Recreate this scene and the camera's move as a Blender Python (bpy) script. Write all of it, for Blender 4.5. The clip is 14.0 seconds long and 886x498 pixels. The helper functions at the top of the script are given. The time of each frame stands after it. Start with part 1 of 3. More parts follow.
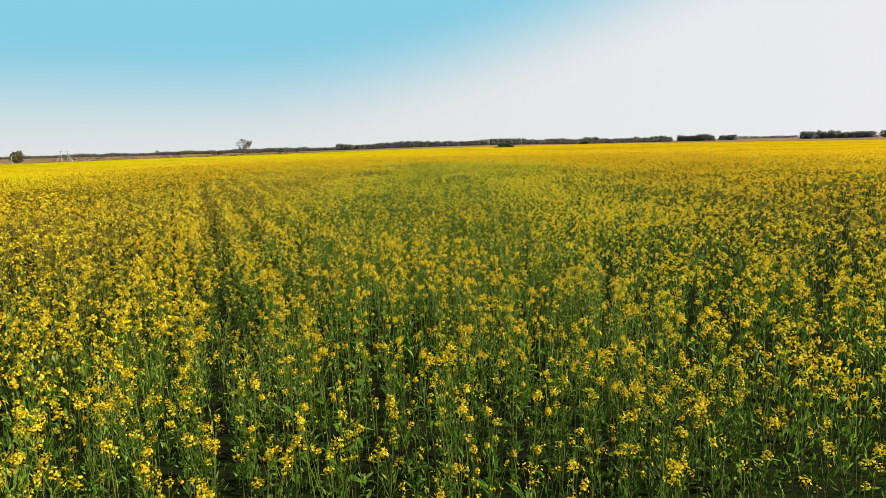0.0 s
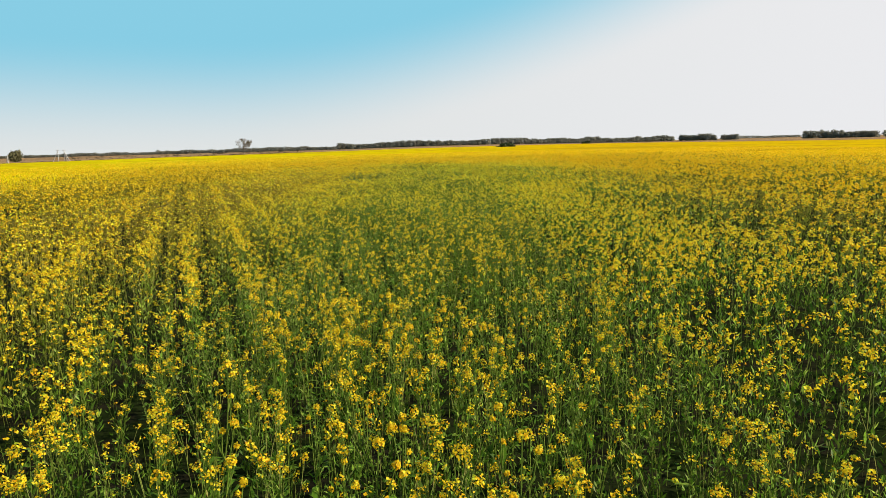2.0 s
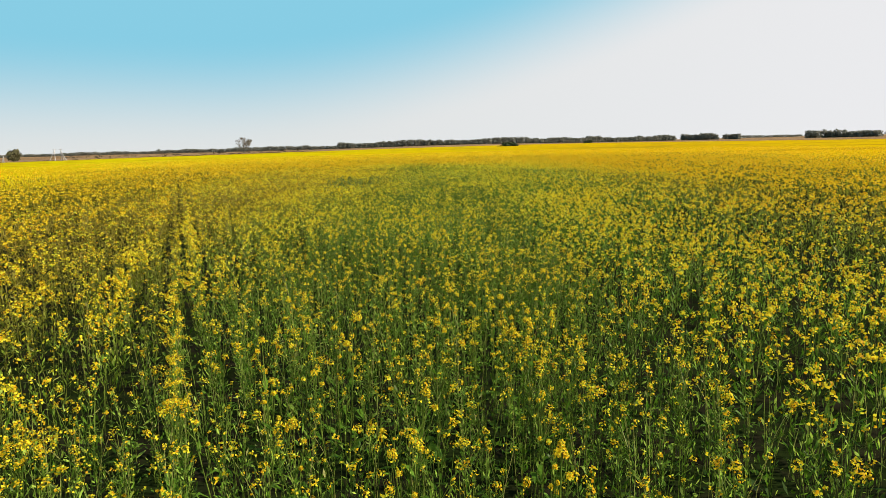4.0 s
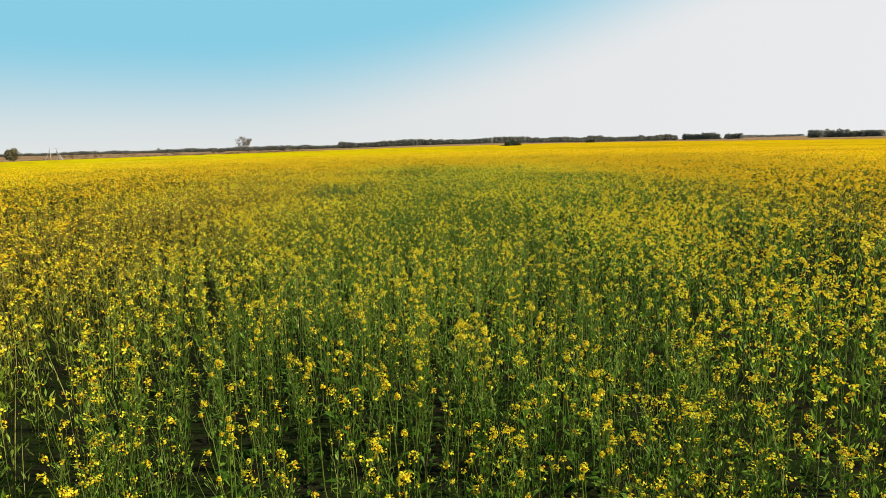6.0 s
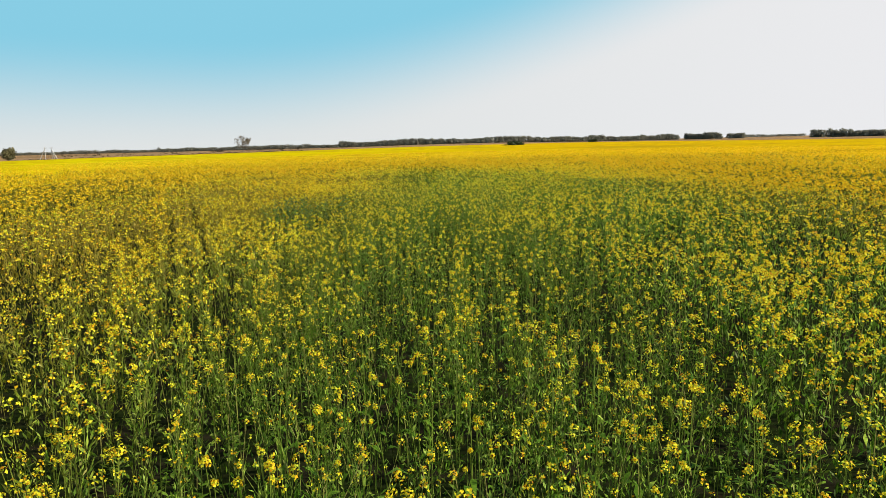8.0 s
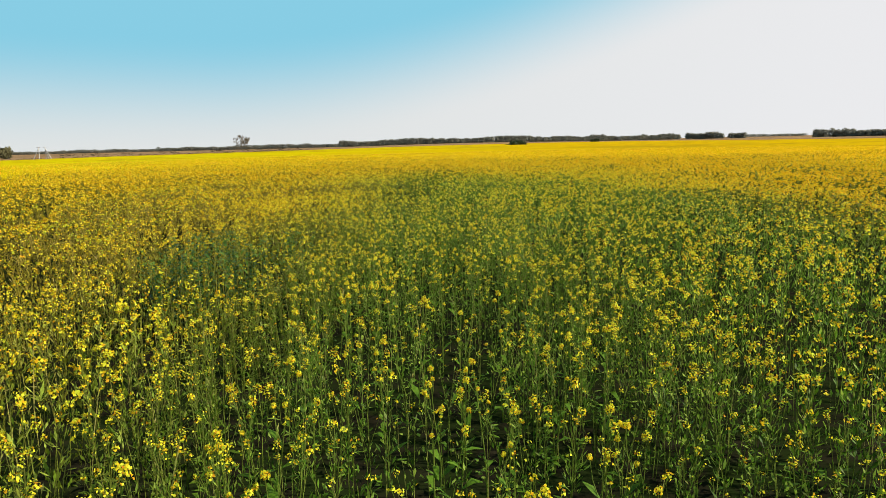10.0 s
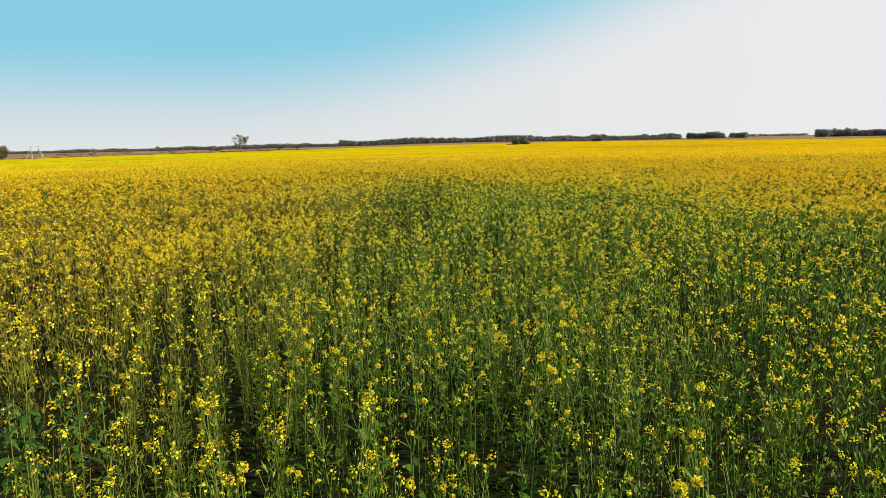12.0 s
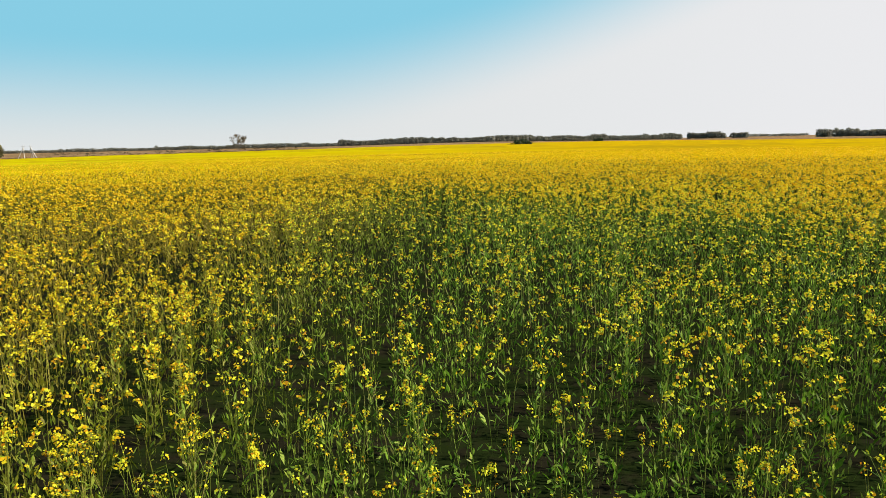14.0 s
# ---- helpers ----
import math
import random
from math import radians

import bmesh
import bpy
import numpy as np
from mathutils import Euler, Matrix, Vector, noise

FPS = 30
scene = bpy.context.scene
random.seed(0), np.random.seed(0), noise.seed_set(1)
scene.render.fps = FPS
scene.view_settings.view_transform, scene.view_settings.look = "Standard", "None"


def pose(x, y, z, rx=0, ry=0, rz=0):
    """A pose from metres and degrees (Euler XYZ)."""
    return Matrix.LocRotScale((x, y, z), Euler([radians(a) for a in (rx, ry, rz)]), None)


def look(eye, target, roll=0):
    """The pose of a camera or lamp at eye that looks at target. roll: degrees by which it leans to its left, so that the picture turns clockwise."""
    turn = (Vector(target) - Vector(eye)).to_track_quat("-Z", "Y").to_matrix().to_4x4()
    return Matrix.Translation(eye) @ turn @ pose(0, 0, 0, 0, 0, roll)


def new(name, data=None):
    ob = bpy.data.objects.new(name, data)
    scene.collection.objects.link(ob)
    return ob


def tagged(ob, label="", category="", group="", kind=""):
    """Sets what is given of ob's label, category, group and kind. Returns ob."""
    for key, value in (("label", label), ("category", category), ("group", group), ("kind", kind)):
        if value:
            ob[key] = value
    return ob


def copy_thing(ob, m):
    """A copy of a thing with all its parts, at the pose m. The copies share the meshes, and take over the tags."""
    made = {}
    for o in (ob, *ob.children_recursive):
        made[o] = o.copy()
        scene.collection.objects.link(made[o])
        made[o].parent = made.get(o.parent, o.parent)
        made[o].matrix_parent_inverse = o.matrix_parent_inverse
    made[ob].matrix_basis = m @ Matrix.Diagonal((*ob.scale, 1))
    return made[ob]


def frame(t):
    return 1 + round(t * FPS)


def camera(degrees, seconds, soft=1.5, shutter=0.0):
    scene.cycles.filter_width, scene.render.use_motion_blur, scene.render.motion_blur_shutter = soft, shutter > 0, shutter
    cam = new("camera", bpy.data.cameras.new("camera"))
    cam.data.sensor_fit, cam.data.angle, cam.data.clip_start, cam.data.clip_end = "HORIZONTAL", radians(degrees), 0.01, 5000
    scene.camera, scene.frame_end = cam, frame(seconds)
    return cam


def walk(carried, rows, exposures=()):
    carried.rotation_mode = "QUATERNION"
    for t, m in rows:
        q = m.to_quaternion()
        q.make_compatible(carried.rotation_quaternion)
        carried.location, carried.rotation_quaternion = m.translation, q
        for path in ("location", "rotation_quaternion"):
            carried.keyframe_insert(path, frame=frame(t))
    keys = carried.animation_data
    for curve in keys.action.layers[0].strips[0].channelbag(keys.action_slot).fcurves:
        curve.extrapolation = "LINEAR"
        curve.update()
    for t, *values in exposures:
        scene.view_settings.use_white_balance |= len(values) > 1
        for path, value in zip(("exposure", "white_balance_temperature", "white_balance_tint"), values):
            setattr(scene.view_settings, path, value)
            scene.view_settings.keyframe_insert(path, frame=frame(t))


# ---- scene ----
# ================= camera and its flight =================
cam = camera(68.0, 14.0, soft=0.5)


def view(x, y, z, yaw, pitch, roll):
    """A pose from the place, the turn to the left, the tilt upwards and the lean, in degrees."""
    a, b = radians(yaw), radians(pitch)
    eye = Vector((x, y, z))
    return look(eye, eye + Vector((-math.sin(a) * math.cos(b), math.cos(a) * math.cos(b), math.sin(b))), roll)


PATH = [
    (0, 0.00, 0.00, 2.450, 2.060, -8.962, -1.518),
    (1, -0.02, 2.19, 2.450, 2.104, -8.988, -1.501),
    (2, -0.10, 4.47, 2.450, 2.148, -9.015, -1.484),
    (3, -0.22, 6.82, 2.450, 2.191, -9.041, -1.466),
    (4, -0.38, 9.31, 2.450, 2.231, -9.068, -1.448),
    (5, -0.60, 11.98, 2.450, 2.270, -9.093, -1.430),
    (6, -0.84, 14.83, 2.450, 2.304, -9.118, -1.411),
    (7, -1.06, 17.79, 2.450, 2.335, -9.142, -1.391),
    (8, -1.28, 20.86, 2.450, 2.361, -9.165, -1.371),
    (9, -1.50, 24.04, 2.450, 2.382, -9.186, -1.351),
    (10, -1.70, 27.30, 2.450, 2.396, -9.206, -1.330),
    (11, -1.90, 30.63, 2.450, 2.404, -9.225, -1.308),
    (12, -2.10, 33.94, 2.450, 2.404, -9.241, -1.286),
    (13, -2.30, 37.20, 2.450, 2.396, -9.256, -1.264),
    (14, -2.50, 40.43, 2.450, 2.379, -9.268, -1.241),
]
walk(cam, [(t, view(*row)) for t, *row in PATH])

# ================= sky, sun, exposure =================
SUN_AZ, SUN_EL = radians(94), radians(32)      # azimuth to the right of +Y
world = bpy.data.worlds.new("world")
scene.world = world
world.use_nodes = True
wn, wl = world.node_tree.nodes, world.node_tree.links
sky = wn.new("ShaderNodeTexSky")
sky.sky_type, sky.sun_disc = "NISHITA", False
sky.sun_elevation, sky.sun_rotation = SUN_EL, SUN_AZ
sky.altitude, sky.air_density, sky.dust_density, sky.ozone_density = 0, 1.0, 0.25, 3.0
tone = wn.new("ShaderNodeMix")                  # clear cyan-blue air
tone.data_type, tone.blend_type = "RGBA", "MULTIPLY"
tone.inputs[0].default_value = 1.0
tone.inputs[7].default_value = (1.0, 1.1, 1.0, 1)
wl.new(sky.outputs["Color"], tone.inputs[6])


def sky_math(op, a, b=0.0, c=0.0):
    m = wn.new("ShaderNodeMath")
    m.operation = op
    for i, v in enumerate((a, b, c)):
        if isinstance(v, float):
            m.inputs[i].default_value = v
        else:
            wl.new(v, m.inputs[i])
    return m.outputs[0]


heading = wn.new("ShaderNodeTexCoord").outputs["Generated"]
split = wn.new("ShaderNodeSeparateXYZ")
wl.new(heading, split.inputs[0])
sunward = wn.new("ShaderNodeVectorMath")
sunward.operation = "DOT_PRODUCT"
wl.new(heading, sunward.inputs[0])
sunward.inputs[1].default_value = (math.sin(radians(76)), math.cos(radians(76)), 0)
lift = sky_math("POWER", sky_math("MAXIMUM", sky_math("ADD", sunward.outputs["Value"], 0.15), 0.0), 2.0)
reach = sky_math("MULTIPLY_ADD", lift, 0.33, 0.048)       # the pale haze lies low and climbs towards the sun
haze = wn.new("ShaderNodeMapRange")
haze.interpolation_type = "SMOOTHSTEP"
haze.inputs["From Min"].default_value, haze.inputs["From Max"].default_value = -0.105, 0.055
wl.new(sky_math("SUBTRACT", reach, split.outputs["Z"]), haze.inputs["Value"])
pale = wn.new("ShaderNodeMix")
pale.data_type = "RGBA"
pale.inputs[6].default_value, pale.inputs[7].default_value = (5.55, 5.75, 5.75, 1), (6.4, 6.35, 6.55, 1)
wl.new(sunward.outputs["Value"], pale.inputs[0])
veil = wn.new("ShaderNodeMix")
veil.data_type = "RGBA"
wl.new(haze.outputs["Result"], veil.inputs[0])
clear = wn.new("ShaderNodeMapRange")            # the even cyan of the clear lower sky gives way to deep blue overhead
clear.interpolation_type = "SMOOTHSTEP"
clear.inputs["From Min"].default_value, clear.inputs["From Max"].default_value = 0.20, 0.55
wl.new(split.outputs["Z"], clear.inputs["Value"])
cyan = wn.new("ShaderNodeMix")
cyan.data_type = "RGBA"
cyan.inputs[6].default_value = (1.85, 4.55, 5.8, 1)
wl.new(clear.outputs["Result"], cyan.inputs[0])
wl.new(tone.outputs[2], cyan.inputs[7])
wl.new(cyan.outputs[2], veil.inputs[6])
wl.new(pale.outputs[2], veil.inputs[7])
wl.new(veil.outputs[2], wn["Background"].inputs["Color"])
wn["Background"].inputs["Strength"].default_value = 0.0825

sun = new("sun", bpy.data.lights.new("sun", "SUN"))
sun.data.energy, sun.data.angle, sun.data.color = 5.0, radians(0.6), (1.0, 0.91, 0.74)
sun.matrix_world = look((math.sin(SUN_AZ) * math.cos(SUN_EL) * 60, math.cos(SUN_AZ) * math.cos(SUN_EL) * 60, math.sin(SUN_EL) * 60), (0, 0, 0))
scene.view_settings.exposure = 0.70


# ================= materials =================
def material(name):
    m = bpy.data.materials.new(name)
    m.use_nodes = True
    m.node_tree.nodes.clear()
    return m, m.node_tree.nodes, m.node_tree.links


def ramp(n, stops):
    r = n.new("ShaderNodeValToRGB")
    while len(r.color_ramp.elements) < len(stops):
        r.color_ramp.elements.new(0.5)
    for e, (p, c) in zip(r.color_ramp.elements, stops):
        e.position, e.color = p, (*c, 1)
    return r


def noise_at(n, l, scale, detail=3.0, coord=None, stretch=None):
    tex = n.new("ShaderNodeTexNoise")
    tex.inputs["Scale"].default_value, tex.inputs["Detail"].default_value = scale, detail
    if coord is None:
        coord = n.new("ShaderNodeTexCoord").outputs["Object"]
    if stretch:
        mp = n.new("ShaderNodeMapping")
        mp.inputs["Rotation"].default_value = (0, 0, stretch[3])
        mp.inputs["Scale"].default_value = stretch[:3]
        l.new(coord, mp.inputs["Vector"])
        coord = mp.outputs["Vector"]
    l.new(coord, tex.inputs["Vector"])
    return tex


def mix_rgb(n, l, fac, a, b, blend="MIX"):
    m = n.new("ShaderNodeMix")
    m.data_type, m.blend_type = "RGBA", blend
    for sock, v in ((m.inputs[0], fac), (m.inputs[6], a), (m.inputs[7], b)):
        if hasattr(v, "is_linked"):
            l.new(v, sock)
        else:
            sock.default_value = v if isinstance(v, float) else (*v, 1)
    return m.outputs[2]


def ripe_backlit_share(n, l, pos, *ramps):
    """How far a place turns amber, for backlit tone and ripening: the most that any ramp (axis, from, to, most) gives.
    """
    axis = n.new("ShaderNodeSeparateXYZ")
    l.new(pos, axis.inputs[0])
    out = None
    for side, a, b, top in ramps:
        m = n.new("ShaderNodeMapRange")
        m.inputs["From Min"].default_value, m.inputs["From Max"].default_value, m.inputs["To Max"].default_value = a, b, top
        l.new(axis.outputs[side], m.inputs["Value"])
        if out is None:
            out = m.outputs["Result"]
        else:
            hi = n.new("ShaderNodeMath")
            hi.operation = "MAXIMUM"
            l.new(out, hi.inputs[0])
            l.new(m.outputs["Result"], hi.inputs[1])
            out = hi.outputs[0]
    return out


def plant_material(name, stops, rough, through_light, spec=0.4, patch=None, ripe_backlit=None):
    """Thin plant tissue: island by island variation, large drifts of tone, light passing through."""
    m, n, l = material(name)
    geo = n.new("ShaderNodeNewGeometry")
    r = ramp(n, stops)
    l.new(geo.outputs["Random Per Island"], r.inputs["Fac"])
    col = r.outputs["Color"]
    if patch:
        drift = noise_at(n, l, 0.35, 2.0, geo.outputs["Position"])
        sharp = ramp(n, [(0.42, (0, 0, 0)), (0.62, (1, 1, 1))])
        l.new(drift.outputs["Fac"], sharp.inputs["Fac"])
        fac = n.new("ShaderNodeMath")
        fac.operation = "MULTIPLY"
        fac.inputs[1].default_value = 0.6
        l.new(sharp.outputs["Color"], fac.inputs[0])
        col = mix_rgb(n, l, fac.outputs[0], col, patch)
    if ripe_backlit:                                    # part of the field is further on; backlit gold is also put into the colour
        col = mix_rgb(n, l, ripe_backlit_share(n, l, geo.outputs["Position"], *ripe_backlit[1:]), col, ripe_backlit[0])
    fine = noise_at(n, l, 90.0, 2.0, geo.outputs["Position"])
    fr = ramp(n, [(0.3, (0.72, 0.72, 0.72)), (0.7, (1.1, 1.1, 1.1))])
    l.new(fine.outputs["Fac"], fr.inputs["Fac"])
    col = mix_rgb(n, l, 1.0, col, fr.outputs["Color"], "MULTIPLY")
    p = n.new("ShaderNodeBsdfPrincipled")
    p.inputs["Roughness"].default_value = rough
    p.inputs["Specular IOR Level"].default_value = spec
    l.new(col, p.inputs["Base Color"])
    out = n.new("ShaderNodeOutputMaterial")
    if through_light > 0:
        tr = n.new("ShaderNodeBsdfTranslucent")
        l.new(col, tr.inputs["Color"])
        mx = n.new("ShaderNodeMixShader")
        mx.inputs[0].default_value = through_light
        l.new(p.outputs[0], mx.inputs[1])
        l.new(tr.outputs[0], mx.inputs[2])
        l.new(mx.outputs[0], out.inputs["Surface"])
    else:
        l.new(p.outputs[0], out.inputs["Surface"])
    return m


PETAL = plant_material("rapeseed_petal", [(0.0, (0.46, 0.18, 0.010)), (0.18, (0.80, 0.46, 0.014)), (0.46, (0.93, 0.77, 0.024)), (1.0, (0.87, 0.91, 0.06))], 0.6, 0.45, 0.12,
                       ripe_backlit=((0.90, 0.50, 0.005), ("X", 0.0, 8.0, 0.6), ("Y", 50.0, 66.0, 0.5), ("Y", 26.0, 10.0, 0.42), ("X", -3.5, -10.0, 0.5)))
BUD = plant_material("rapeseed_bud", [(0.0, (0.30, 0.38, 0.016)), (0.5, (0.52, 0.60, 0.03)), (1.0, (0.74, 0.74, 0.05))], 0.6, 0.40, 0.12)
STEM = plant_material("rapeseed_stem", [(0.0, (0.06, 0.10, 0.010)), (0.4, (0.12, 0.185, 0.020)), (0.8, (0.24, 0.32, 0.048)), (1.0, (0.42, 0.38, 0.12))], 0.5, 0.3, 0.18, patch=(0.11, 0.15, 0.018),
                      ripe_backlit=((0.38, 0.25, 0.035), ("X", -3.0, -8.0, 0.7), ("Y", 56.0, 75.0, 0.6), ("X", 4.0, 9.0, 0.5)))
LEAF = plant_material("rapeseed_leaf", [(0.0, (0.03, 0.07, 0.006)), (0.35, (0.072, 0.15, 0.010)), (0.65, (0.18, 0.35, 0.026)), (0.92, (0.47, 0.62, 0.09))], 0.55, 0.45, 0.15, patch=(0.06, 0.14, 0.008),
                      ripe_backlit=((0.34, 0.22, 0.018), ("X", -3.0, -8.0, 0.7), ("Y", 56.0, 75.0, 0.6), ("X", 4.0, 9.0, 0.5)))
WEED = plant_material("weed_leaf", [(0.0, (0.025, 0.065, 0.008)), (0.6, (0.05, 0.12, 0.014)), (1.0, (0.15, 0.26, 0.03))], 0.5, 0.3, 0.2)
CROWN = plant_material("tree_foliage", [(0.0, (0.022, 0.036, 0.012)), (0.5, (0.036, 0.055, 0.017)), (1.0, (0.06, 0.08, 0.025))], 0.6, 0.2, 0.2)
CROWN_THIN = plant_material("poplar_foliage", [(0.0, (0.10, 0.08, 0.045)), (0.5, (0.17, 0.13, 0.075)), (1.0, (0.25, 0.19, 0.11))], 0.6, 0.3, 0.2)
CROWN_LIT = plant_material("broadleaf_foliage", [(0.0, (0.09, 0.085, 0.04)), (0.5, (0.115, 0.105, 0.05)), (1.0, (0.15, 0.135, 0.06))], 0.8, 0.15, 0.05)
SCRUB = plant_material("dry_scrub", [(0.0, (0.06, 0.045, 0.025)), (0.5, (0.09, 0.07, 0.04)), (1.0, (0.14, 0.10, 0.055))], 0.8, 0.2, 0.1)
# pale grey: haze over two kilometres is mixed into this foliage colour
WOOD_HAZED = plant_material("hazed_wood_foliage", [(0.0, (0.225, 0.225, 0.18)), (0.5, (0.24, 0.235, 0.187)), (1.0, (0.255, 0.248, 0.195))], 1.0, 0.55, 0.0)


def surface_material(name, stops, scale, rough, bump=0.4, bump_scale=None, stains=None):
    m, n, l = material(name)
    geo = n.new("ShaderNodeNewGeometry")
    a = noise_at(n, l, scale, 6.0, geo.outputs["Position"])
    r = ramp(n, stops)
    l.new(a.outputs["Fac"], r.inputs["Fac"])
    col = r.outputs["Color"]
    if stains:
        b = noise_at(n, l, stains[0], 3.0, geo.outputs["Position"])
        br = ramp(n, [(0.4, (0, 0, 0)), (0.6, (1, 1, 1))])
        l.new(b.outputs["Fac"], br.inputs["Fac"])
        col = mix_rgb(n, l, br.outputs["Color"], col, stains[1])
    p = n.new("ShaderNodeBsdfPrincipled")
    p.inputs["Roughness"].default_value = rough
    p.inputs["Specular IOR Level"].default_value = 0.25
    l.new(col, p.inputs["Base Color"])
    if bump:
        c = noise_at(n, l, bump_scale or scale * 4, 5.0, geo.outputs["Position"])
        bp = n.new("ShaderNodeBump")
        bp.inputs["Strength"].default_value, bp.inputs["Distance"].default_value = bump, 0.04
        l.new(c.outputs["Fac"], bp.inputs["Height"])
        l.new(bp.outputs["Normal"], p.inputs["Normal"])
    out = n.new("ShaderNodeOutputMaterial")
    l.new(p.outputs[0], out.inputs["Surface"])
    return m


BARK = surface_material("bark", [(0.3, (0.12, 0.10, 0.08)), (0.7, (0.32, 0.29, 0.25))], 6.0, 0.9)
POLE_WOOD = surface_material("weathered_pole", [(0.3, (0.42, 0.39, 0.35)), (0.7, (0.60, 0.57, 0.52))], 5.0, 0.85)
CERAMIC = surface_material("insulator_ceramic", [(0.3, (0.55, 0.53, 0.50)), (0.7, (0.68, 0.66, 0.62))], 12.0, 0.3, 0.0)
IRON = surface_material("rusty_iron", [(0.3, (0.10, 0.07, 0.05)), (0.7, (0.18, 0.13, 0.10))], 20.0, 0.7)


def land_material():
    """Crumbly soil of the field, near-black with crop shade painted in, and fallow land with dry grass beyond it."""
    m, n, l = material("shaded_soil_and_fallow")
    geo = n.new("ShaderNodeNewGeometry")
    pos = geo.outputs["Position"]
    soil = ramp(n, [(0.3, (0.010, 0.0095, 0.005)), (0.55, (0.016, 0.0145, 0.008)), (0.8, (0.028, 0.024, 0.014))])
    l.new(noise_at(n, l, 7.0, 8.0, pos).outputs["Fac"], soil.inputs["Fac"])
    straw = ramp(n, [(0.35, (0.14, 0.085, 0.045)), (0.5, (0.27, 0.165, 0.085)), (0.65, (0.43, 0.29, 0.15))])
    l.new(noise_at(n, l, 0.012, 5.0, pos, (0.35, 3.0, 1.0, 0.1)).outputs["Fac"], straw.inputs["Fac"])
    grain = ramp(n, [(0.3, (0.6, 0.6, 0.6)), (0.7, (1.15, 1.15, 1.15))])
    l.new(noise_at(n, l, 0.3, 6.0, pos).outputs["Fac"], grain.inputs["Fac"])
    fallow = mix_rgb(n, l, 1.0, straw.outputs["Color"], grain.outputs["Color"], "MULTIPLY")
    far = n.new("ShaderNodeVectorMath")
    far.operation = "LENGTH"
    l.new(pos, far.inputs[0])
    step = n.new("ShaderNodeMapRange")
    step.inputs["From Min"].default_value, step.inputs["From Max"].default_value = 220.0, 250.0
    l.new(far.outputs["Value"], step.inputs["Value"])
    under_shade = ramp(n, [(0.40, (0, 0, 0)), (0.56, (1, 1, 1))])      # near-black green patches put the shade under the crop into the soil colour
    l.new(noise_at(n, l, 3.0, 7.0, pos).outputs["Fac"], under_shade.inputs["Fac"])
    shaded_soil = mix_rgb(n, l, under_shade.outputs["Color"], soil.outputs["Color"], (0.013, 0.020, 0.005))
    col = mix_rgb(n, l, step.outputs["Result"], shaded_soil, fallow)
    p = n.new("ShaderNodeBsdfPrincipled")
    p.inputs["Roughness"].default_value, p.inputs["Specular IOR Level"].default_value = 1.0, 0.0
    l.new(col, p.inputs["Base Color"])
    bp = n.new("ShaderNodeBump")
    bp.inputs["Strength"].default_value, bp.inputs["Distance"].default_value = 0.25, 0.03
    l.new(noise_at(n, l, 14.0, 8.0, pos).outputs["Fac"], bp.inputs["Height"])
    l.new(bp.outputs["Normal"], p.inputs["Normal"])
    out = n.new("ShaderNodeOutputMaterial")
    l.new(p.outputs[0], out.inputs["Surface"])
    return m


ROW_AZ = radians(-24.0)      # the drilled rows run this way, to the left of +Y


